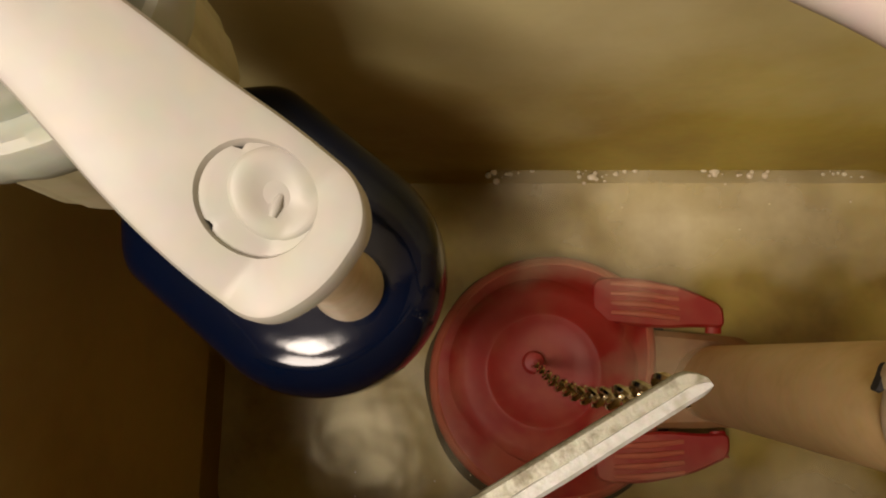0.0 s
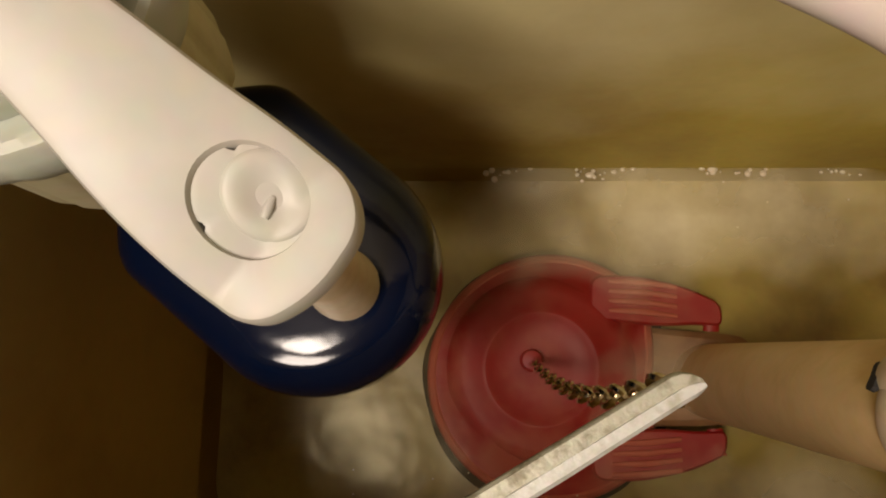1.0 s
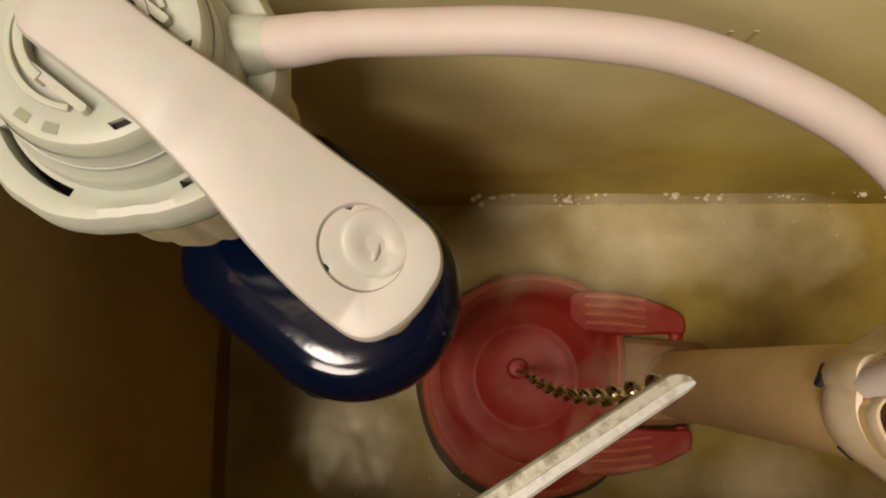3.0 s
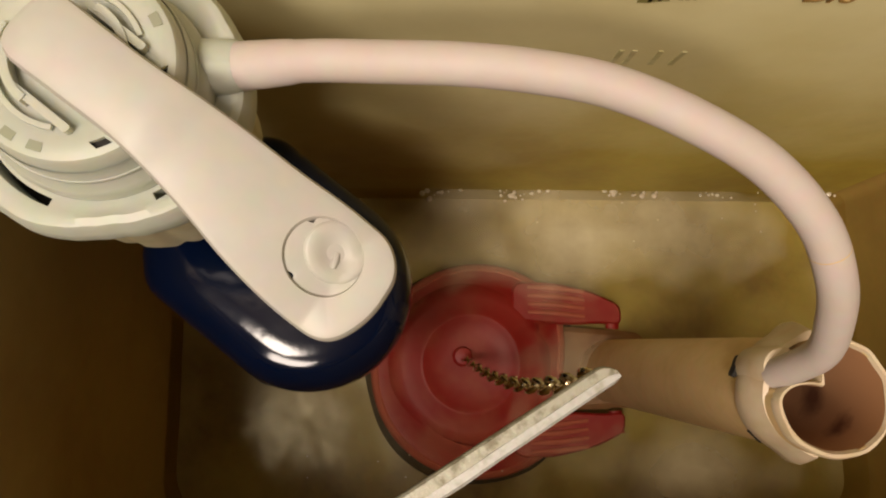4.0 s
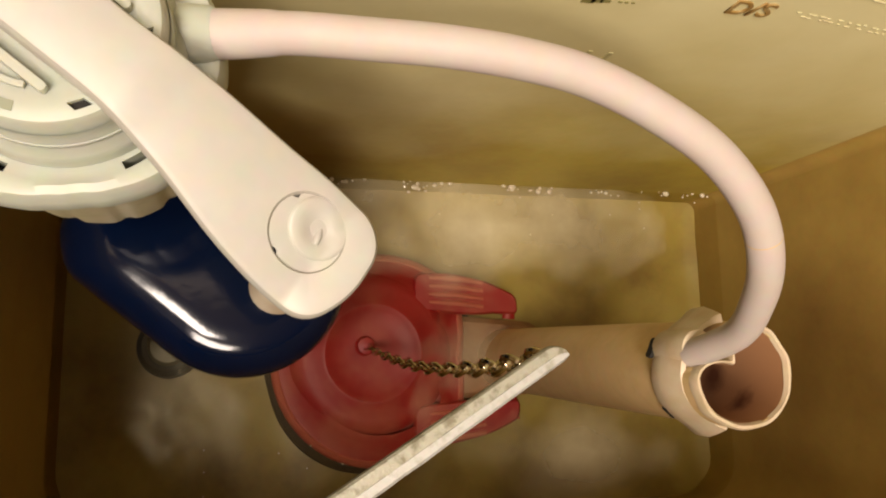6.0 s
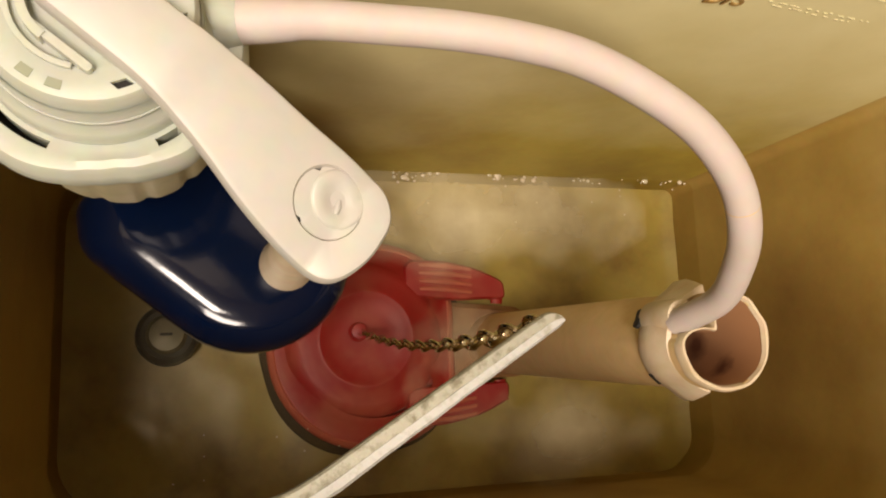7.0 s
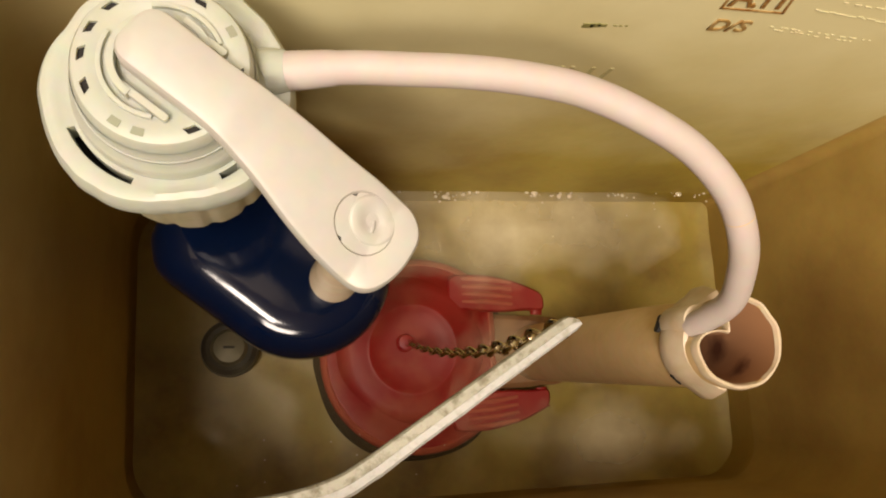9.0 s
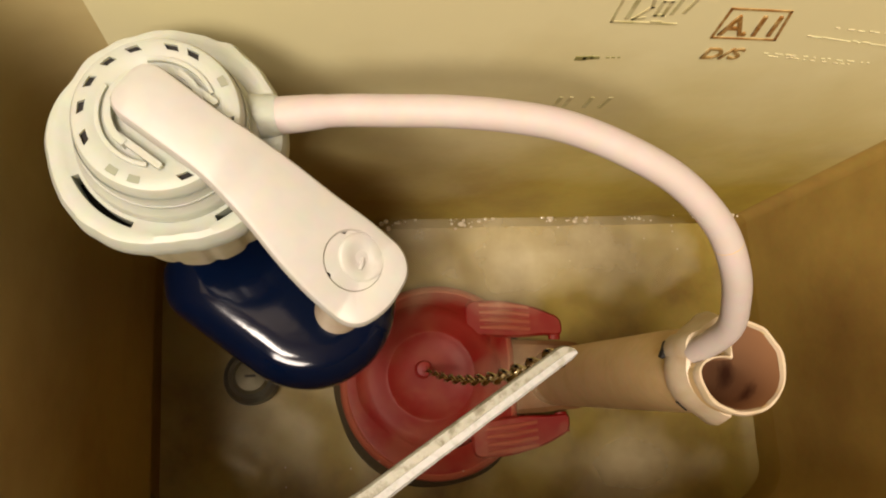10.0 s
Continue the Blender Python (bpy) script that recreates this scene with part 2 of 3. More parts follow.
def inset(loop, d):
    """A flat loop drawn inwards by d (the loop runs anticlockwise)."""
    out = []
    for i, p in enumerate(loop):
        a, b = Vector(loop[i - 1]), Vector(loop[(i + 1) % len(loop)])
        t = (b - a).normalized()
        out.append((p[0] - t.y * d, p[1] + t.x * d))
    return out


def rounded(points, r, steps=6):
    """A flat outline with every corner rounded: points of (x, y) or (x, y, radius)."""
    out = []
    for i, p in enumerate(points):
        rad = p[2] if len(p) > 2 else r
        c, a, b = Vector(p[:2]), Vector(points[i - 1][:2]), Vector(points[(i + 1) % len(points)][:2])
        u, v = (a - c), (b - c)
        cut = min(rad, u.length * 0.49, v.length * 0.49)
        s, e = c + u.normalized() * cut, c + v.normalized() * cut
        for k in range(steps + 1):
            f = k / steps
            out.append(tuple((1 - f) ** 2 * s + 2 * f * (1 - f) * c + f * f * e))
    return out


def sweep(bm, points, radius, count=16, ends=(True, True)):
    """A round tube along points; radius is a number or one for each point."""
    pts = [Vector(p) for p in points]
    side, loops = None, []
    for i, p in enumerate(pts):
        t = (pts[min(i + 1, len(pts) - 1)] - pts[max(i - 1, 0)]).normalized()
        side = (side - t * side.dot(t)).normalized() if side else t.orthogonal().normalized()
        up = t.cross(side)
        r = radius[i] if hasattr(radius, "__len__") else radius
        loops.append([p + r * (math.cos(a) * side + math.sin(a) * up) for a in (2 * math.pi * k / count for k in range(count))])
    loft(bm, loops, ends=ends)
    return bm


def smooth_path(points, steps=10):
    """Catmull-Rom through the points."""
    pts = [Vector(p) for p in points]
    out = []
    for i in range(len(pts) - 1):
        a, b, c, d = pts[max(i - 1, 0)], pts[i], pts[i + 1], pts[min(i + 2, len(pts) - 1)]
        for k in range(steps):
            f = k / steps
            out.append(0.5 * (2 * b + (c - a) * f + (2 * a - 5 * b + 4 * c - d) * f * f + (3 * b - a - 3 * c + d) * f ** 3))
    return out + [pts[-1]]


# ---- the cistern ----
X0, X1, Y0, Y1, RIM, THICK = -0.0760, 0.2850, -0.0350, 0.1418, 0.325, 0.012


def cistern_wall(name, lo, hi, label, glaze=SHADED_CERAMIC):
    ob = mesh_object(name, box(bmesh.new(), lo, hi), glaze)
    bevel = ob.modifiers.new("worn_edge", "BEVEL")
    bevel.width, bevel.segments = 0.004, 3
    return tagged(ob, label, "wall", kind="structure")


cistern_wall("wall_north", (X0 - THICK, Y1, -0.02), (X1 + THICK, Y1 + THICK, RIM), "yellow-stained cream ceramic back wall of the cistern, stamped with ink", CERAMIC)
cistern_wall("wall_south", (X0 - THICK, Y0 - THICK, -0.02), (X1 + THICK, Y0, RIM), "stained ceramic front wall of the cistern, browner colour for its shade")
cistern_wall("wall_east", (X1, Y0 - 0.001, -0.02), (X1 + THICK, Y1 + 0.001, RIM - 0.001), "stained ceramic side wall of the cistern, its shade put into the colour")
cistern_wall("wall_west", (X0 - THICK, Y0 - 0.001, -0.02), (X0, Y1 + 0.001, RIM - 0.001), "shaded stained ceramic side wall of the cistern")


def cistern_floor():
    bm = bmesh.new()
    nx, ny = 90, 46
    grid = [[bm.verts.new((X0 - 0.002 + (X1 - X0 + 0.004) * i / nx, Y0 - 0.002 + (Y1 - Y0 + 0.004) * j / ny, 0)) for j in range(ny + 1)] for i in range(nx + 1)]
    for row in grid:
        for v in row:
            edge = min(v.co.x - X0, X1 - v.co.x, v.co.y - Y0, Y1 - v.co.y)
            v.co.z = 0.0012 * noise.noise(v.co * 45) + 0.003 * max(0, 1 - max(edge, 0) / 0.012) ** 2
    for i in range(nx):
        for j in range(ny):
            bm.faces.new((grid[i][j], grid[i + 1][j], grid[i + 1][j + 1], grid[i][j + 1]))
    return tagged(mesh_object("floor", bm, SLIME), "silted olive-brown ceramic floor of the cistern under shallow water", "floor", kind="structure")


cistern_floor()


def water_sheet():
    bm = bmesh.new()
    bm.faces.new([bm.verts.new(p) for p in ((X0, Y0, LEVEL), (X1, Y0, LEVEL), (X1, Y1, LEVEL), (X0, Y1, LEVEL))])
    ob = tagged(mesh_object("water", bm, WATER), "shallow cloudy water in the bottom of the cistern", "water", kind="structure")
    ob.visible_shadow = False


water_sheet()


def corner_fillet(name, x, y, sx, sy, r):
    """Concave quarter-round that softens an upright corner; sx, sy point into the cistern."""
    bm = bmesh.new()
    arc = [(x + sx * r * (1 - math.sin(a)), y + sy * r * (1 - math.cos(a))) for a in (radians(90 * k / 10) for k in range(11))]
    back = [(x - sx * 0.002, y - sy * 0.002)]
    loft(bm, [[(*p, z) for p in arc + back] for z in (-0.01, RIM - 0.004)])
    return tagged(mesh_object(name, bm, SHADED_CERAMIC), "rounded stained ceramic corner of the cistern, darkened in colour for shade", "wall corner", kind="structure")


corner_fillet("wall_corner_1", X0, Y1, 1, -1, 0.030)
corner_fillet("wall_corner_2", X0, Y0, 1, 1, 0.030)
corner_fillet("wall_corner_3", X1, Y1, -1, -1, 0.006)
corner_fillet("wall_corner_4", X1, Y0, -1, 1, 0.022)

# ---- the bathroom round it ----
def room():
    for name, lo, hi, label in (
            ("wall_room_north", (-1.3, 0.18, -0.8), (1.5, 0.28, 2.0), "plain cream painted bathroom wall behind the cistern"),
            ("wall_room_south", (-1.3, -1.9, -0.8), (1.5, -1.8, 2.0), "plain cream painted bathroom wall"),
            ("wall_room_east", (1.4, -1.8, -0.8), (1.5, 0.18, 2.0), "plain cream painted bathroom wall"),
            ("wall_room_west", (-1.3, -1.8, -0.8), (-1.2, 0.18, 2.0), "plain cream painted bathroom wall"),
            ("floor_room", (-1.3, -1.9, -0.9), (1.5, 0.28, -0.8), "plain bathroom floor"),
            ("ceiling", (-1.3, -1.9, 2.0), (1.5, 0.28, 2.1), "plain cream painted bathroom ceiling")):
        tagged(mesh_object(name, box(bmesh.new(), lo, hi), PAINT), label, name.split("_")[0], kind="structure")


room()

# ---- fill valve ----
VX, VY = -0.0222, 0.1016


def arc_block(bm, r0, r1, a0, a1, z0, z1, steps=6, x=VX, y=VY):
    """A curved block of an annulus."""
    loops = []
    for k in range(steps + 1):
        a = radians(a0 + (a1 - a0) * k / steps)
        c, s = math.cos(a), math.sin(a)
        loops.append([(x + r0 * c, y + r0 * s, z0), (x + r1 * c, y + r1 * s, z0), (x + r1 * c, y + r1 * s, z1), (x + r0 * c, y + r0 * s, z1)])
    loft(bm, loops)
    return bm


def slotted(profile, band, gaps, deep, skew=0.0, count=180, wobble=None):
    """A turned skin whose band between two profile rings is open in the gaps, with walls down to deep."""
    bm = bmesh.new()

    def at(i, k, z=None):
        a = radians(360 * k / count + (skew if i > band else -skew) * (1 if i in (band, band + 1) else 0))
        r = profile[i][0] + (wobble(a) if wobble and i > band + 1 else 0)
        return VX + r * math.cos(a), VY + r * math.sin(a), profile[i][1] if z is None else z
    grid = [[bm.verts.new(at(i, k)) for k in range(count)] for i in range(len(profile))]
    low = [[bm.verts.new(at(band + i, k, deep)) for k in range(count)] for i in range(2)]
    is_open = lambda k: any((360 * (k + 0.5) / count - a) % 360 < b - a for a, b in gaps)
    for i in range(len(profile) - 1):
        for k in range(count):
            m = (k + 1) % count
            if i != band or not is_open(k):
                bm.faces.new((grid[i][k], grid[i][m], grid[i + 1][m], grid[i + 1][k]))
                continue
            for e in range(2):
                bm.faces.new((grid[band + e][k], grid[band + e][m], low[e][m], low[e][k]))
            for q, side in ((k, k - 1), (m, m)):
                if not is_open(side % count):
                    bm.faces.new((grid[band][q], grid[band + 1][q], low[1][q], low[0][q]))
    bmesh.ops.delete(bm, geom=[v for v in bm.verts if not v.link_faces], context="VERTS")
    return bm


def fill_valve():
    valve = thing("fill_valve", "milky white plastic toilet fill valve with slotted round cap", "fill valve")
    lumps = lambda a: 0.0016 * noise.noise((1.6 * math.cos(a), 1.6 * math.sin(a), 0.4)) + 0.0006 * noise.noise((5 * math.cos(a), 5 * math.sin(a), 2.2)) + 0.0011 * math.exp(-((a - 1.05) / 0.09) ** 2)
    part("shank", lathe(VX, VY, [(0.0118, 0.004), (0.0118, 0.24), (0.017, 0.246), (0.017, 0.25)]), CAPPED, valve)
    part("base_nut", lathe(VX, VY, [(0.021, 0.0), (0.021, 0.012), (0.017, 0.016), (0.0119, 0.017)], 6), CAPPED, valve)
    notches = lambda a: -0.0009 * max(0.0, math.sin(14 * a + 1.1)) ** 2
    part("collar", lathe(VX, VY, [(0.0205, 0.2245), (0.0246, 0.2265), (0.0256, 0.2320), (0.0256, 0.2585), (0.0215, 0.2595)], 132, notches), AGED, valve, "yellowed scalloped collar")
    part("outer_ring", slotted([(0.0218, 0.2722), (0.0238, 0.2724), (0.0256, 0.2729), (0.0272, 0.2735), (0.0288, 0.2731), (0.0300, 0.2706), (0.0304, 0.2665), (0.0294, 0.2620), (0.0278, 0.2595), (0.0215, 0.2590)], 1, ((204, 250), (299, 311)), 0.2650, wobble=lumps), CAPPED, valve)
    # black sheet close below the opening stands for the shade in it
    part("gap_shade", lathe(VX, VY, [(0.0256, 0.2648), (0.0226, 0.2648)], 72, ends=(False, False)), HOLE_SHADE, valve, "black sheet for the shade inside the ring gap")
    part("cap_wall", lathe(VX, VY, [(0.0226, 0.2600), (0.0228, 0.2745), (0.0222, 0.2775), (0.0208, 0.2790), (0.0204, 0.2848)], 72, ends=(False, False)), CAPPED, valve)
    part("slot_shade", lathe(VX, VY, [(0.0184, 0.28785), (0.0158, 0.28785)], 72, ends=(False, False)), HOLE_SHADE, valve, "black sheet for the shade under the cap slots")
    opens = (61, 79, 109, 132, 154, 175, 202, 294, 352)
    part("top_plate", slotted([(0.0010, 0.2879), (0.0105, 0.2880), (0.0126, 0.2882), (0.0140, 0.2888), (0.0163, 0.2890), (0.0179, 0.2889), (0.0191, 0.2885), (0.0198, 0.2872), (0.0203, 0.2840)], 4, [(a - 5, a + 5) for a in opens], 0.2879, 1.6), CAPPED, valve)
    part("hub_wall", arc_block(bmesh.new(), 0.0098, 0.0114, 120, 232, 0.2870, 0.2912, 16), CAPPED, valve)
    # plates level with the cap, coloured darker for the shade of shallow slots
    for a in (28, 236, 254):
        part("closed_slot", arc_block(bmesh.new(), 0.0162, 0.0180, a - 4.5, a + 4.5, 0.2880, 0.28905, 4), SHADY, valve, "closed shallow slot, a flush plate darkened for its shade")
    for a0, a1, r in ((150, 262, 0.0128), (20, 100, 0.0130)):
        part("ridge", arc_block(bmesh.new(), r, r + 0.0010, a0, a1, 0.2878, 0.2897, 18), CAPPED, valve)
    part("bead", arc_block(bmesh.new(), 0.0196, 0.0210, 0, 360, 0.2790, 0.2802, 60), CAPPED, valve)
    part("hub_wall", arc_block(bmesh.new(), 0.0098, 0.0114, -20, 62, 0.2870, 0.2912, 12), CAPPED, valve)
    u, n = Vector((0.784, -0.620, 0)), Vector((0.620, 0.784, 0))
    for side in (-1, 1):
        bm = bmesh.new()
        c = Vector((VX, VY, 0)) + n * side * 0.0100
        loop = rounded([tuple((c + u * s + n * w).xy) for s, w in ((-0.004, -0.0008), (0.010, -0.0008), (0.010, 0.0008), (-0.004, 0.0008))], 0.0008, 3)
        loft(bm, [[(*p, z) for p in loop] for z in (0.2875, 0.2908)])
        part("pivot_cheek", bm, CAPPED, valve)
    bm = bmesh.new()
    sweep(bm, [(VX + 0.019, 0.1070, 0.2725), (VX + 0.0268, 0.1070, 0.2730), (VX + 0.0285, 0.1070, 0.2733)], [0.0060, 0.0058, 0.0050], 24)
    part("outlet", bm, CAPPED, valve, "short outlet nozzle")


fill_valve()


def float_arm():
    """Lever from the cap to the float's rod; local s runs along it, w across it."""
    o, u, n = Vector((-0.0205, 0.1005, 0)), Vector((0.784, -0.620, 0)), Vector((0.620, 0.784, 0))
    arm = thing("float_lever", "smooth white plastic float arm with a round hole at its end", "lever")
    lower = [(-0.0105, -0.0072, 0.006), (0.016, -0.0064), (0.029, -0.0082), (0.043, -0.0116), (0.055, -0.0130), (0.0660, -0.0126, 0.0075), (0.0700, -0.0030, 0.006)]
    upper = [(0.0688, 0.0080, 0.005), (0.0630, 0.0126, 0.005), (0.052, 0.0122), (0.043, 0.0110), (0.028, 0.0101), (0.012, 0.0082), (-0.0105, 0.0078, 0.006)]
    loop = rounded(lower + upper, 0.006, 8)
    top = lambda s: 0.2965 - 0.0045 * min(1, max(0, (s + 0.004) / 0.028)) - 0.0180 * min(1, max(0, (s - 0.018) / 0.042)) ** 1.25

    def lift(flat, dz):
        return [(*(o + u * s + n * w).xy, top(s) + dz) for s, w in flat]
    bm = bmesh.new()
    hole = [(0.0553 + 0.0074 * math.cos(a), 0.0012 + 0.0074 * math.sin(a)) for a in (2 * math.pi * k / 40 for k in range(40))]
    outer = loft(bm, [lift(inset(loop, 0.0008), -0.0062), lift(loop, -0.0056), lift(loop, -0.0016), lift(inset(loop, 0.0005), -0.0005), lift(inset(loop, 0.0016), 0)], ends=(False, False))
    inner = loft(bm, [lift(hole, -0.0062), lift(hole, -0.0008), lift(inset(hole, -0.0003), 0)], ends=(False, False))
    for row, other in ((outer[0], inner[0]), (outer[-1], inner[-1])):
        edges = [bm.edges.get((r[i], r[(i + 1) % len(r)])) for r in (row, other) for i in range(len(r))]
        bmesh.ops.triangle_fill(bm, use_beauty=True, edges=edges)
    part("arm", bm, WHITE, arm)
    c = o + u * 0.0556 + n * 0.0011
    lean = Vector((0.0213 - c.x, 0.0653 - c.y, 0))
    bm = bmesh.new()
    steps = [(0.192, 0.0084), (0.202, 0.0083), (0.211, 0.0074), (0.258, 0.0070), (0.2640, 0.0070)]
    loft(bm, [ring(*(c + lean * (0.28 - z) / 0.08).xy, z, r, 32) for z, r in steps])
    part("rod", bm, CREAM, arm, "yellowed rod down to the float")
    # a recessed floor fills the hole but for two nicks; the screw head stands on it, off centre
    def turned(rings, cs, cw, radius, count=72, bite=None):
        bm, loops = bmesh.new(), []
        for f, dz in rings:
            loop = []
            for k in range(count):
                a = 360 * k / count
                r = radius * f * (1 - (bite(a, f) if bite else 0))
                ss, w = cs + r * math.cos(radians(a)), cw + r * math.sin(radians(a))
                loop.append((*(o + u * ss + n * w).xy, top(ss) + dz))
            loops.append(loop)
        loft(bm, loops)
        return bm
    nick = lambda a, f: sum(w * max(0, 1 - abs((a - m + 180) % 360 - 180) / 9) for m, w in ((146, 0.13), (-112, 0.14))) if f > 0.9 else 0
    part("recess", turned([(0.95, -0.012), (0.97, -0.0030), (1.0, -0.0011), (0.93, -0.0010), (0.80, -0.0009), (0.4, -0.0009)], 0.0553, 0.0012, 0.0076, bite=nick), WHITE, arm, "sunken floor of the arm's hole")
    slot = lambda a, f: 0.10 * max(0, math.cos(radians(a - 60))) ** 3 if 0.2 < f < 0.75 else 0
    part("adjusting_screw", turned([(1.06, -0.0024), (1.03, -0.0008), (0.97, -0.0004), (0.88, -0.0002), (0.76, -0.0001), (0.66, -0.0001), (0.50, -0.0004), (0.30, -0.0009), (0.10, -0.0012)], 0.0564, 0.0034, 0.0059, bite=slot), WHITE, arm, "dished round screw head in the arm's hole")
    bm = bmesh.new()
    tip = o + u * 0.0567 + n * 0.0036
    sweep(bm, [(*tip.xy, top(0.0567) - 0.0012), (*(tip - n * 0.0017 + u * 0.0006).xy, top(0.0573) - 0.0005), (*(tip - n * 0.0030 + u * 0.0011).xy, top(0.0578) - 0.0003)], [0.0005, 0.0008, 0.0006], 10)
    part("screw_web", bm, WHITE, arm)


float_arm()


def float_cup():
    u, n = Vector((0.780, -0.626, 0)), Vector((0.626, 0.780, 0))
    base = n * 0.0622
    wide = lambda d: [(-0.0355 + (0.0318 - d) * math.cos(a), (0.0318 - d) * math.sin(a)) for a in (radians(-90 + 180 * k / 40) for k in range(41))] + rounded(
        [(-0.0355, 0.0318 - d), (-0.0745 + d, 0.0316 - d, 0.005), (-0.0842 + d, 0.0225 - d, 0.004), (-0.0848 + d, 0), (-0.0842 + d, -0.0225 + d, 0.004), (-0.0745 + d, -0.0316 + d, 0.005), (-0.0355, -0.0318 + d)], 0.004, 8)[9:-9]
    put = lambda flat, z: [(*(base + u * s + n * w).xy, z) for s, w in flat]
    cup = thing("float_cup", "glossy dark blue plastic float below the white arm", "float")
    bm = bmesh.new()
    loft(bm, [put(wide(d), z) for d, z in ((0.0150, 0.148), (0.0110, 0.1495), (0.0075, 0.158), (0.0035, 0.168), (0.0009, 0.1750), (0.0003, 0.1772))])
    part("shell", bm, BLUE, cup)
    bm = bmesh.new()
    loft(bm, [put(wide(d), z) for d, z in ((0.0003, 0.1774), (0, 0.1785), (0.0001, 0.1850), (0.0006, 0.1890), (0.0017, 0.1925), (0.0033, 0.1952), (0.0054, 0.1970), (0.0080, 0.1980), (0.0110, 0.1985), (0.0150, 0.1987))])
    part("lid", bm, BLUE, cup, "rounded glossy top of the float")


float_cup()


def refill_tube():
    bm = bmesh.new()
    path = smooth_path([(0.0020, 0.1070, 0.2728), (0.0100, 0.1070, 0.2750), (0.0210, 0.1066, 0.2785), (0.0353, 0.1052, 0.2820), (0.0496, 0.1038, 0.2850), (0.0639, 0.1018, 0.2870), (0.0787, 0.0991, 0.2870), (0.0939, 0.0935, 0.2860), (0.1101, 0.0854, 0.2830), (0.1232, 0.0750, 0.2770), (0.1317, 0.0647, 0.2680), (0.1384, 0.0566, 0.2550), (0.1438, 0.0490, 0.2380), (0.1432, 0.0440, 0.216)], 8)
    radii = [0.0043 + 0.0009 * max(0, 1 - i / 14) ** 0.5 for i in range(len(path))]
    sweep(bm, path, radii, 24)
    tube = tagged(mesh_object("refill_tube", bm, TUBE), "pale pink rubber refill tube curving to the overflow pipe", "tube")
    for i, w in ((76, 0.0043),):
        bm = bmesh.new()
        sweep(bm, [path[i], path[i] + (path[i + 1] - path[i]) * 0.12], w + 0.00004, 24)
        part("scuff", bm, TAN, tube, "thin brown scuff line")


refill_tube()

# ---- flush valve: overflow pipe, seat, flapper, chain, lever ----
PX, PY = 0.1560, 0.0378
# the flapper, its seat and hinge lie just under the water
SINK = Matrix.Translation((0.0822, 0.0463, 0.0110)) @ Matrix.Diagonal((1.068, 1.063, 0.62, 1)) @ Matrix.Translation((-0.0815, -0.0458, -0.0425))


def dented(r, depth, z, count=72, rough=0.0):
    """The pipe's section: a circle with a dent towards the refill tube."""
    lean = (0.222 - z) / 0.222
    out = []
    for k in range(count):
        a = 360 * k / count
        f = max(0, 1 - abs(a - 133) / 52)
        rr = r - depth * (3 * f * f - 2 * f ** 3) + rough * noise.noise((a * 0.05, r * 400, 1.7))
        out.append((PX - 0.002 * lean + rr * math.cos(radians(a)), PY + 0.008 * lean + rr * math.sin(radians(a)), z + rough * 1.5 * noise.noise((a * 0.04, 3.1, 0.2))))
    return out


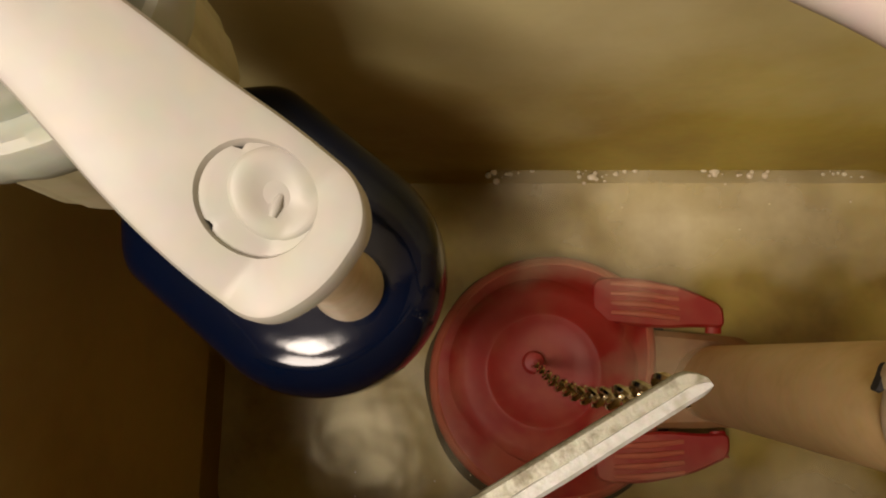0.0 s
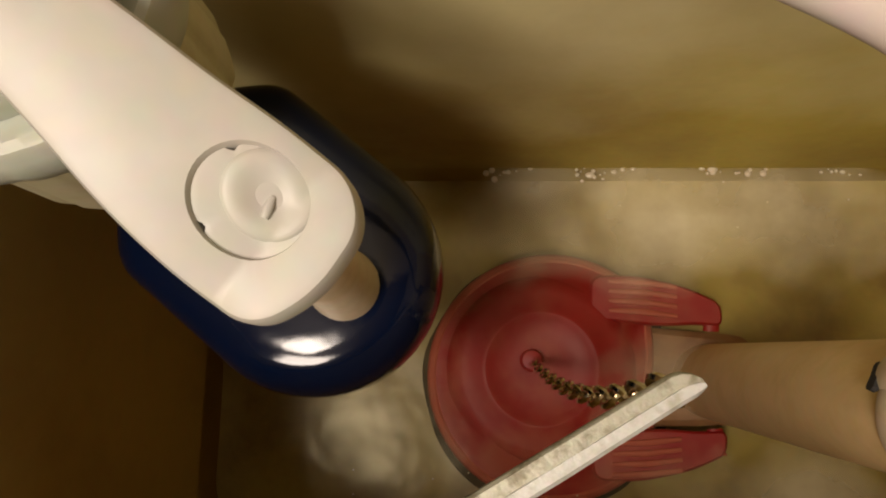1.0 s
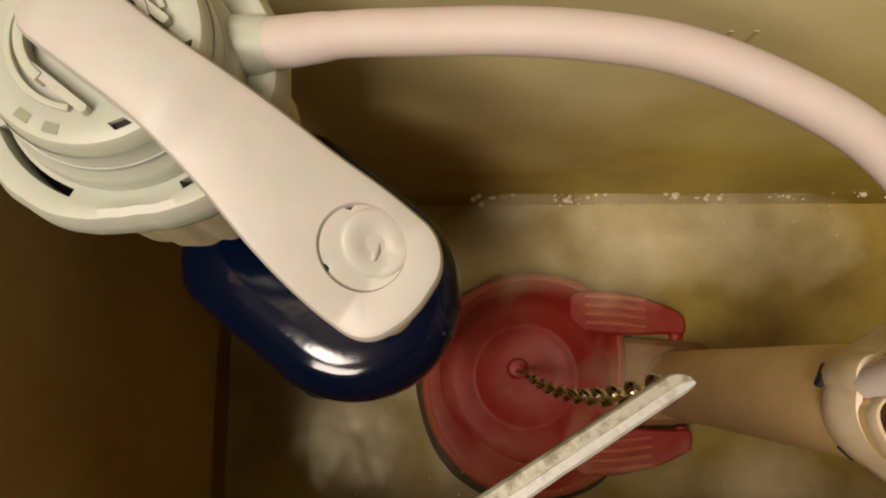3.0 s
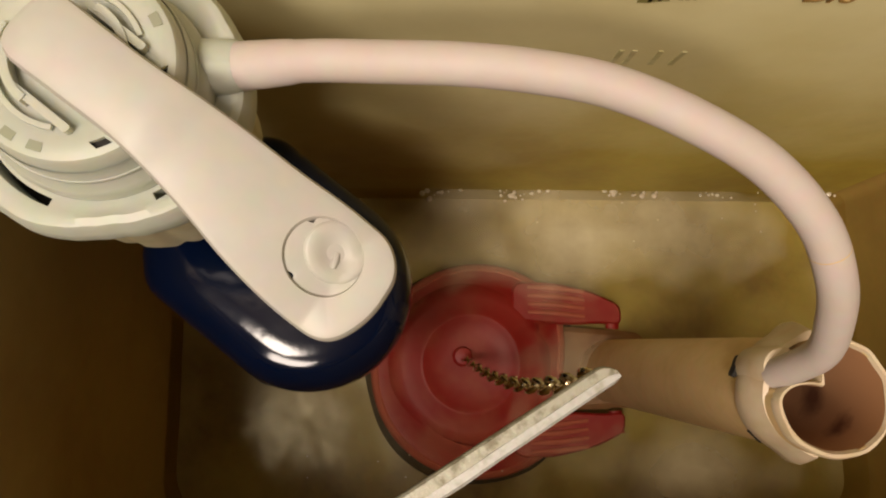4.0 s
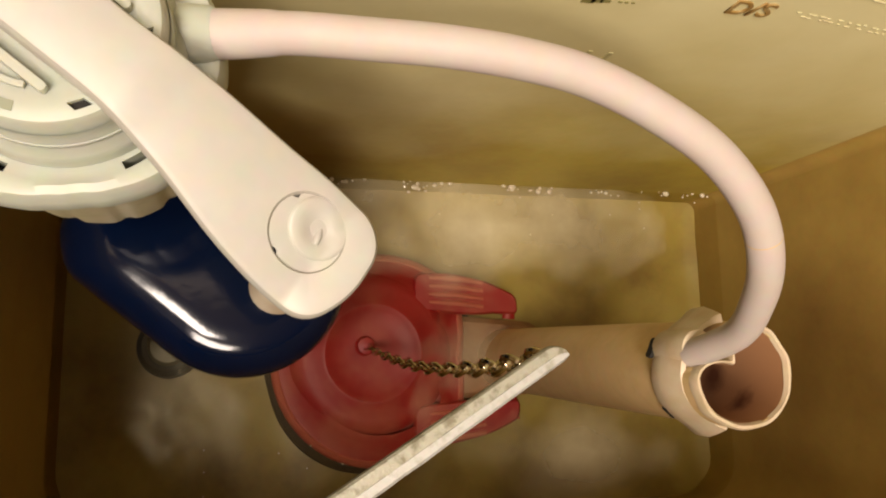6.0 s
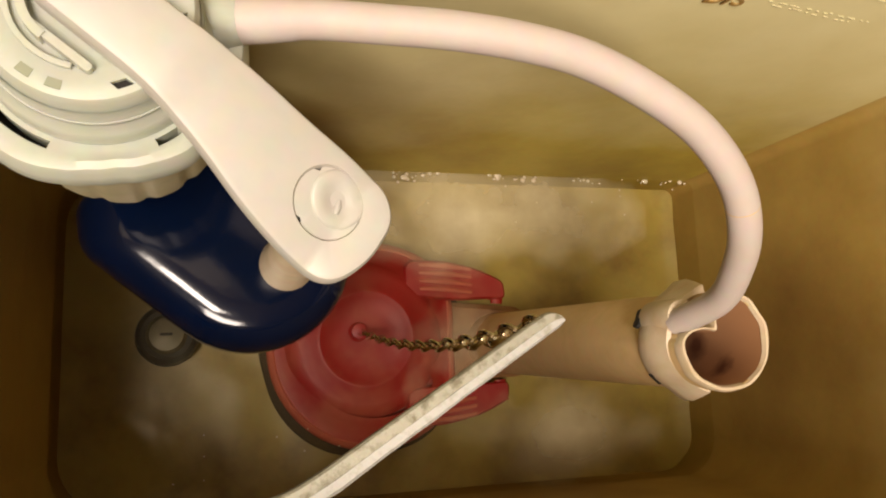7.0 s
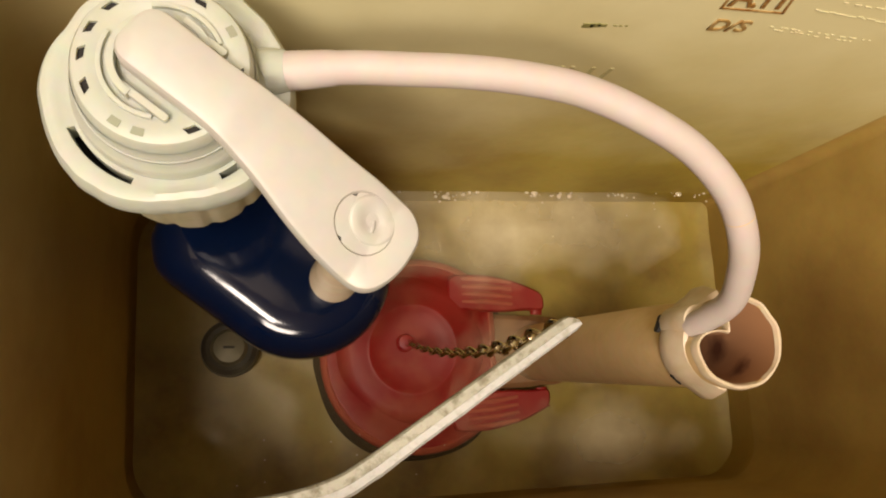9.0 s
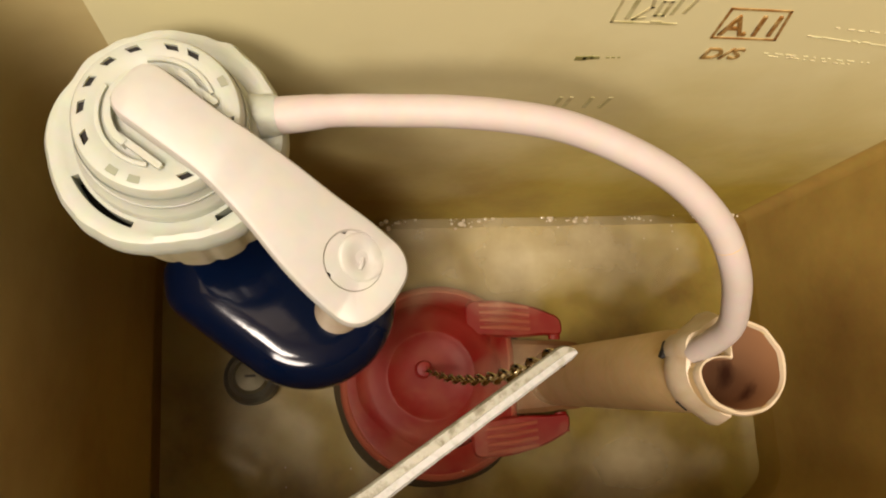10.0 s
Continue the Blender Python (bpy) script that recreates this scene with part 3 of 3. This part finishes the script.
def flush_valve():
    valve = thing("flush_valve", "yellowed plastic flush valve with overflow pipe and round seat", "flush valve")
    bm = bmesh.new()
    loft(bm, [dented(0.0168, 0, 0.004), dented(0.0165, 0, 0.170), dented(0.0164, 0.004, 0.190), dented(0.0162, 0.0105, 0.205), dented(0.0162, 0.0108, 0.2215), dented(0.0158, 0.0108, 0.2219),
              dented(0.0150, 0.0108, 0.2219), dented(0.0148, 0.0108, 0.2212), dented(0.0146, 0.0100, 0.203), dented(0.0146, 0.003, 0.188), dented(0.0146, 0, 0.1660)], ends=(False, True))
    part("overflow_pipe", bm, TAN, valve, "open cream overflow pipe with a dented rim")
    bm = bmesh.new()
    loft(bm, [dented(0.0148, 0.0108, 0.2214), dented(0.0145, 0.0108, 0.2190), dented(0.0141, 0.0104, 0.203), dented(0.0143, 0.003, 0.188), dented(0.0143, 0, 0.1664)], ends=(False, True))
    part("bore", bm, BORE, valve, "pipe inside, darkened in colour for its shade, with dark red-brown deposits")
    bm = bmesh.new()
    loft(bm, [dented(r, 0.0108, z, 96, 0.0005) for r, z in ((0.0164, 0.2185), (0.0166, 0.2214), (0.0161, 0.2227), (0.0152, 0.2227), (0.0146, 0.2212))], ends=(False, False))
    part("rim", bm, CREAM, valve, "pale worn rim of the pipe")
    bm, loops = bmesh.new(), []
    for k in range(41):
        a = 92 + 170 * k / 40
        f = 1 + 0.9 * math.exp(-(k / 3.0) ** 2) + 0.8 * math.exp(-((40 - k) / 3.0) ** 2)
        c, d = Vector((PX - 0.0002, PY + 0.0008, 0)), Vector((math.cos(radians(a)), math.sin(radians(a)), 0))
        wave = 0.0008 * math.sin(radians(a * 3))
        loops.append([c + d * (0.0150 + r * f) + Vector((0, 0, z + wave)) for r, z in ((0, 0.198), (0.0020, 0.1985), (0.0030, 0.2010), (0.0030, 0.2060), (0.0022, 0.2110), (0.0014, 0.2150), (0, 0.2155))])
    loft(bm, loops)
    part("pipe_clip", bm, CREAM, valve, "pale cream clip round the pipe")
    nip = (0.1446, 0.0456)
    part("nipple", lathe(*nip, [(0.0052, 0.198), (0.0064, 0.2010), (0.0062, 0.2140), (0.0056, 0.2175), (0.0046, 0.2178)], 24), CREAM, valve)
    # black patches laid on the surface for the shade of two holes
    for a, wide, tall, reach in ((156, 0.0034, 0.0020, 0.0187), (226, 0.0026, 0.0012, 0.0178)):
        bm = bmesh.new()
        d = Vector((math.cos(radians(a)), math.sin(radians(a)), 0))
        m = Vector((PX - 0.0003, PY + 0.0010, 0.2000)) + d * reach
        loft(bm, [[m + d * r + Vector((-d.y, d.x, 0)) * wide * math.cos(w) + Vector((0, 0, tall * (math.sin(w) + 0.25 * math.sin(3 * w)))) for w in (2 * math.pi * k / 16 for k in range(16))] for r in (-0.001, 0.0003)])
        part("peg_slot", bm, HOLE_SHADE, valve, "flat black patch for the shaded hole beside the clip")
    part("seat", lathe(0.0822, 0.0463, [(0.054, 0.0), (0.054, 0.004), (0.051, 0.0105), (0.047, 0.0108), (0.043, 0.0108), (0.042, 0.004)], 64), SILTED, valve, "silt-covered round seat")
    # dark ring added to paint the shadow beneath the flapper's rim
    part("shadow_ring", lathe(0.0812, 0.0445, [(0.0595, 0.0), (0.0590, 0.0018), (0.0570, 0.0028), (0.0500, 0.0034)], 96, lambda a: 0.0016 * noise.noise((2.2 * math.cos(a), 2.2 * math.sin(a), 0.7))), SEAT_SHADOW, valve, "dark ring for the shadow under the flapper's rim")
    bm = bmesh.new()
    outline = rounded([(0.122, 0.024), (0.174, 0.026), (0.178, 0.046), (0.174, 0.066), (0.122, 0.070)], 0.008, 4)
    loft(bm, [[(*p, z) for p in inset(outline, d)] for d, z in ((0, 0.0), (0, 0.009), (0.003, 0.012))])
    part("bridge", bm, SILTED, valve, "silt-covered foot under the pipe")
    for y, s in ((0.0640, 1), (0.0270, -1)):
        bm = bmesh.new()
        sweep(bm, [(0.1490, y + s * 0.002, 0.052), (0.1495, y + s * 0.011, 0.053), (0.1495, y + s * 0.0125, 0.053)], [0.0034, 0.0034, 0.0040], 14)
        part("hinge_peg", bm, RED, valve).data.transform(SINK)


flush_valve()


def flapper():
    cx, cy = 0.0815, 0.0458
    flap = thing("flapper", "red rubber flapper closed on the flush valve seat", "flapper")
    bm = bmesh.new()
    cut = lambda a: -0.0105 * max(0, 1 - abs((math.degrees(a) + 180) % 360 - 180) / 34) ** 0.5
    loft(bm, [ring(cx, cy, z, r, 96, cut) for r, z in ((0.0518, 0.0425), (0.0532, 0.0440), (0.0526, 0.0460), (0.0490, 0.0478), (0.0450, 0.0490), (0.0410, 0.0535), (0.0370, 0.0565))], ends=(True, False))
    part("skirt", bm, RED, flap)
    part("dome", lathe(cx - 0.0045, cy + 0.003, [(0.0405, 0.0500), (0.0380, 0.0552), (0.0330, 0.0580), (0.0275, 0.0596), (0.0255, 0.0616), (0.0238, 0.0622), (0.0220, 0.0612), (0.0195, 0.0590), (0.0120, 0.0580), (0.0050, 0.0578)], 64), RED, flap)
    lip = bmesh.new()
    loft(lip, [ring(cx, cy, z, r, 96, cut) for r, z in ((0.0497, 0.0474), (0.0505, 0.0484), (0.0522, 0.0470), (0.0536, 0.0448), (0.0534, 0.0430))], ends=(False, False))
    part("lip", lip, PINK, flap, "faded pinkish outer lip")
    kx, ky = 0.0728, 0.0522
    part("chain_post", lathe(kx, ky, [(0.0050, 0.0585), (0.0032, 0.0605), (0.0030, 0.0655), (0.0042, 0.0668), (0.0040, 0.0690), (0.0020, 0.0700)], 20), RED, flap)
    for s in (-1, 1):
        bm = bmesh.new()
        y = cy + 0.0005
        outline = [(0.098, y + s * 0.043), (0.118, y + s * 0.043), (0.138, y + s * 0.0385), (0.153, y + s * 0.0315, 0.004), (0.1535, y + s * 0.0215, 0.004), (0.143, y + s * 0.0225), (0.128, y + s * 0.0215), (0.098, y + s * 0.024)]
        if s < 0:
            outline.reverse()
        outline.reverse()
        loop = rounded(outline, 0.006, 5)
        loft(bm, [[(*p, z) for p in inset(loop, d)] for d, z in ((0.001, 0.0470), (0, 0.0480), (0, 0.0555), (0.001, 0.0568))])
        ear = part("hinge_ear", bm, RED, flap)
        for k in range(4):
            rib = bmesh.new()
            yy = y + s * (0.0405 - 0.0042 * k)
            sweep(rib, [(0.106, yy, 0.0572), (0.120, yy - s * 0.0006, 0.0580), (0.1345, yy - s * 0.0024, 0.0572)], [0.0008, 0.0014, 0.0009], 8)
            part("rib", rib, PINK, ear)
    for ob in flap.children_recursive:
        ob.data.transform(SINK)


flapper()


def flush_lever():
    arm = thing("flush_lever", "corroded grey metal flush lever arm with speckled surface", "lever")
    tip, bend = Vector((0.0905, 0.0455, 0.2410)), Vector((0.0225, 0.0030, 0.2410))
    mid = smooth_path([tip, tip.lerp(bend, 0.35), tip.lerp(bend, 0.75), bend + Vector((0.004, 0.0025, 0)), bend + Vector((-0.006, -0.0022, 0)), (0.000, -0.0025, 0.2410), (-0.030, -0.0045, 0.2405), (-0.048, -0.0050, 0.240)], 6)
    mid = [tip, tip.lerp(bend, 0.012), tip.lerp(bend, 0.03), tip.lerp(bend, 0.05)] + mid[3:]
    bm, loops, strip = bmesh.new(), [], []
    for i, p in enumerate(mid):
        t = (mid[min(i + 1, len(mid) - 1)] - mid[max(i - 1, 0)]).normalized()
        side = Vector((-t.y, t.x, 0)).normalized()
        w = (0.0009, 0.0018, 0.0024)[i] if i < 3 else 0.0025 + 0.0007 * min(1, i / 16)
        h = 0.0017
        p = p + side * (0.0013, 0.0007, 0.0002)[i] if i < 3 else p
        strip.append([p + side * a * w * (1 + 0.06 * noise.noise((i * 0.9, a, 0.5))) + Vector((0, 0, b * h)) for a, b in ((0.05 + 0.25 * noise.noise((i * 0.7, 2.0, 0.1)), 0.9), (0.1, 1.09), (0.78, 1.09), (1.04, 0.62), (1.04, -0.4), (0.9, -0.4))])
        loops.append([p + side * a * w + Vector((0, 0, b * h)) for a, b in ((-1, -0.6), (-0.8, -1), (0.8, -1), (1, -0.6), (1, 0.6), (0.8, 1), (-0.8, 1), (-1, 0.6))])
    loft(bm, loops)
    part("arm", bm, STEEL, arm)
    # strip along the lit edge, with the light put into its paler colour
    bm = bmesh.new()
    loft(bm, strip)
    part("lit_edge", bm, LIT_STEEL, arm, "paler metal strip for the light on one edge")
    bm = bmesh.new()
    sweep(bm, [(-0.046, 0.000, 0.240), (-0.046, -0.026, 0.240)], 0.0055, 16)
    part("pivot", bm, STEEL, arm)
    bm = bmesh.new()
    sweep(bm, [(-0.046, -0.026, 0.240), (-0.046, -0.0355, 0.240)], 0.014, 6)
    part("pivot_nut", bm, STEEL, arm)


flush_lever()


def chain():
    """Links from the flapper's post up to the lever, hanging slightly slack."""
    line = thing("lift_chain", "tarnished metal link chain from flapper to lever", "chain")
    a, b = Vector((0.0729, 0.0531, 0.0270)), Vector((0.0868, 0.0432, 0.2385))
    count = 24
    spots = []
    for i in range(count + 1):
        f = i / count
        spots.append(a.lerp(b, f) + Vector((0.0005, -0.0068, 0)) * 4 * f * (1 - f))
    for i in range(count):
        p, q = spots[i], spots[i + 1]
        t = (q - p).normalized()
        side = t.orthogonal().normalized()
        if i % 2:
            side = t.cross(side)
        c, half = (p + q) / 2, (q - p).length * 0.62
        loop = [c + t * half * math.cos(w) + side * (0.0020 + 0.0013 * i / count) * math.sin(w) for w in (2 * math.pi * k / 14 for k in range(14))]
        bm = bmesh.new()
        up = t.cross(side)
        loops = []
        for k, v in enumerate(loop):
            out = (v - c).normalized()
            loops.append([v + (0.0006 + 0.0004 * i / count) * (math.cos(w) * out + math.sin(w) * up) for w in (2 * math.pi * m / 6 for m in range(6))])
        loops.append(loops[0])
        loft(bm, loops, ends=(False, False))
        bmesh.ops.remove_doubles(bm, verts=bm.verts[:], dist=1e-6)
        part("link", bm, CHAIN, line)


chain()


def tank_bolt(x, y):
    bolt = thing("tank_bolt", "brass tank bolt on a black rubber washer in the cistern floor", "bolt")
    part("washer", lathe(x, y, [(0.0155, 0.0), (0.0160, 0.012), (0.0150, 0.0200), (0.0125, 0.0216), (0.0095, 0.0205)], 40), BLACK, bolt)
    part("head", lathe(x, y, [(0.0098, 0.0190), (0.0100, 0.0222), (0.0082, 0.0245), (0.0030, 0.0252)], 32), BRASS, bolt)
    # black bar on the head paints the shade of its slot
    part("slot", box(bmesh.new(), (x - 0.003, y - 0.0007, 0.0243), (x + 0.003, y + 0.0007, 0.0256)), HOLE_SHADE, bolt)


tank_bolt(-0.0244, 0.0540)


# ---- ink stamps on the back wall, bubbles ----
def ink(name, strokes, material, label):
    """A stamp made of flat strokes (x0, z0, x1, z1, width)."""
    mark = thing(name, label, "ink stamp")
    for stroke in strokes:
        bm = bmesh.new()
        bar(bm, *stroke)
        part("stroke", bm, material, mark)


def bar(bm, x0, z0, x1, z1, w):
    """A flat ink stroke on the back wall."""
    a, b = Vector((x0, 0, z0)), Vector((x1, 0, z1))
    d = (b - a).normalized() * w / 2
    s = Vector((-d.z, 0, d.x))
    rows = [[p + q + Vector((0, y, 0)) for p, q in ((a - d, -s), (b + d, -s), (b + d, s), (a - d, s))] for y in (Y1 - 0.0003, Y1 + 0.0005)]
    loft(bm, rows)


def stamp_text(name, words, x, z, size, width, material, label, lean=0.0):
    data = bpy.data.curves.new(name, "FONT")
    data.body, data.size, data.extrude, data.offset = words, size, 0.0003, 0.00010
    data.shear, data.space_character = lean, 0.86 if lean else 1.0
    ob = new(name, data)
    ob.matrix_world = pose(x, Y1 - 0.0003, z, 90, 0, 0) @ Matrix.Diagonal((width, 1, 1, 1))
    bpy.context.view_layer.update()
    mesh = bpy.data.meshes.new_from_object(ob.evaluated_get(bpy.context.evaluated_depsgraph_get()))
    bpy.data.objects.remove(ob)
    flat = new(name, mesh)
    flat.matrix_world = pose(x, Y1 - 0.0003, z, 90, 0, 0) @ Matrix.Diagonal((width, 1, 1, 1))
    mesh.materials.clear()
    mesh.materials.append(material)
    return tagged(flat, label, "ink stamp")


def stamps():
    frame_line = ((0.1415, 0.2561, 0.1642, 0.2553), (0.1642, 0.2553, 0.1588, 0.2733), (0.1588, 0.2733, 0.1389, 0.2740), (0.1389, 0.2740, 0.1415, 0.2561))
    ink("ink_stamp", [(*p, 0.0009) for p in frame_line], INK, "brown ink box stamped on the cistern wall")
    stamp_text("ink_letters", "A.11", 0.1424, 0.2582, 0.0176, 0.70, INK, "brown stamped letters inside an ink box", -0.3)
    stamp_text("ink_code", "D/S", 0.1440, 0.2418, 0.0105, 0.92, UMBER, "brown stamped letters on the cistern wall")
    ink("ink_stamp", ((0.1044, 0.2645, 0.1253, 0.2641, 0.0009), (0.1044, 0.2645, 0.1030, 0.2810, 0.0008), (0.1030, 0.2810, 0.1285, 0.2806, 0.0008),
                              (0.1085, 0.2670, 0.1078, 0.2790, 0.0014), (0.1105, 0.2665, 0.1135, 0.2672, 0.0012), (0.1105, 0.2665, 0.1138, 0.2735, 0.0011), (0.1138, 0.2735, 0.1125, 0.2785, 0.0011),
                              (0.1165, 0.2690, 0.1160, 0.2770, 0.0011), (0.1190, 0.2690, 0.1186, 0.2770, 0.0011), (0.1165, 0.2690, 0.1190, 0.2690, 0.0010), (0.1160, 0.2770, 0.1186, 0.2770, 0.0010),
                              (0.1215, 0.2700, 0.1212, 0.2785, 0.0011), (0.1250, 0.2710, 0.1258, 0.2790, 0.0011), (0.1170, 0.2652, 0.1200, 0.2652, 0.0007)), FADED, "faded grey ink box with unreadable strokes")
    ink("ink_mark", ((0.1024, 0.2398, 0.1036, 0.2398, 0.0026), (0.1049, 0.2402, 0.1058, 0.2404, 0.0024), (0.1072, 0.2404, 0.1084, 0.2406, 0.0018), (0.1118, 0.2408, 0.1126, 0.2408, 0.0005), (0.1138, 0.2409, 0.1143, 0.2409, 0.0006), (0.1158, 0.2410, 0.1162, 0.2410, 0.0005)), OLIVE, "small dark olive ink smudge on the cistern wall")
    ink("ink_mark", [(x0, 0.1985, x1, 0.2070, 0.0016) for x0, x1 in ((0.1058, 0.1063), (0.1098, 0.1103), (0.1183, 0.1185), (0.1248, 0.1258))], FADED, "row of unreadable ink strokes on the cistern wall")


stamps()


def pale_streaks():
    bm = bmesh.new()
    rnd = random.Random(9)
    for z0, z1, x0, x1, fill in ((0.2462, 0.2400, 0.1660, 0.2120, 0.25), (0.2440, 0.2385, 0.1690, 0.2050, 0.2), (0.2585, 0.2500, 0.1740, 0.2260, 0.85), (0.2640, 0.2600, 0.1800, 0.2100, 0.2)):
        x = x0
        while x < x1:
            run = rnd.uniform(0.0008, 0.004) * (0.4 + fill)
            f, g = (x - x0) / (x1 - x0), (x + run - x0) / (x1 - x0)
            dz = rnd.uniform(-0.0003, 0.0003)
            bar(bm, x, z0 + (z1 - z0) * f + dz, x + run, z0 + (z1 - z0) * g + dz, rnd.uniform(0.00015, 0.0005))
            x += run + rnd.uniform(0.0005, 0.004) * (1.1 - fill)
    tagged(mesh_object("lime_streaks", bm, LIME), "thin pale limescale streaks on the cistern wall", "streaks", kind="stuff")


pale_streaks()


def bubbles():
    bm = bmesh.new()
    rnd = random.Random(5)
    for i in range(78):
        if i < 60:
            hub = (0.060, 0.098, 0.112, 0.156, 0.168, 0.214, 0.247, 0.268)[i % 8]
            x, y = hub + rnd.gauss(0, 0.007), Y1 - abs(rnd.gauss(0, 0.0022))
            r = rnd.choice((0.0004, 0.0006, 0.0008, 0.0011, 0.0016))
        elif i < 68:
            x, y, r = rnd.uniform(0.10, 0.24), rnd.uniform(0.110, Y1 - 0.006), rnd.uniform(0.0003, 0.0007)
        else:
            x, y, r = rnd.uniform(-0.04, 0.10), rnd.uniform(-0.02, 0.03), 0.0004
        x = min(x, X1 - 0.003)
        bmesh.ops.create_icosphere(bm, subdivisions=2, radius=1, matrix=Matrix.Translation((x, y, LEVEL + r * 0.2)) @ Matrix.Diagonal((r * rnd.choice((1, 1, 1.2, 1.5)), r, r * 0.6, 1)))
    return tagged(mesh_object("bubbles", bm, BUBBLE), "small bubbles on the water along the cistern wall", "bubbles", kind="stuff")


bubbles()
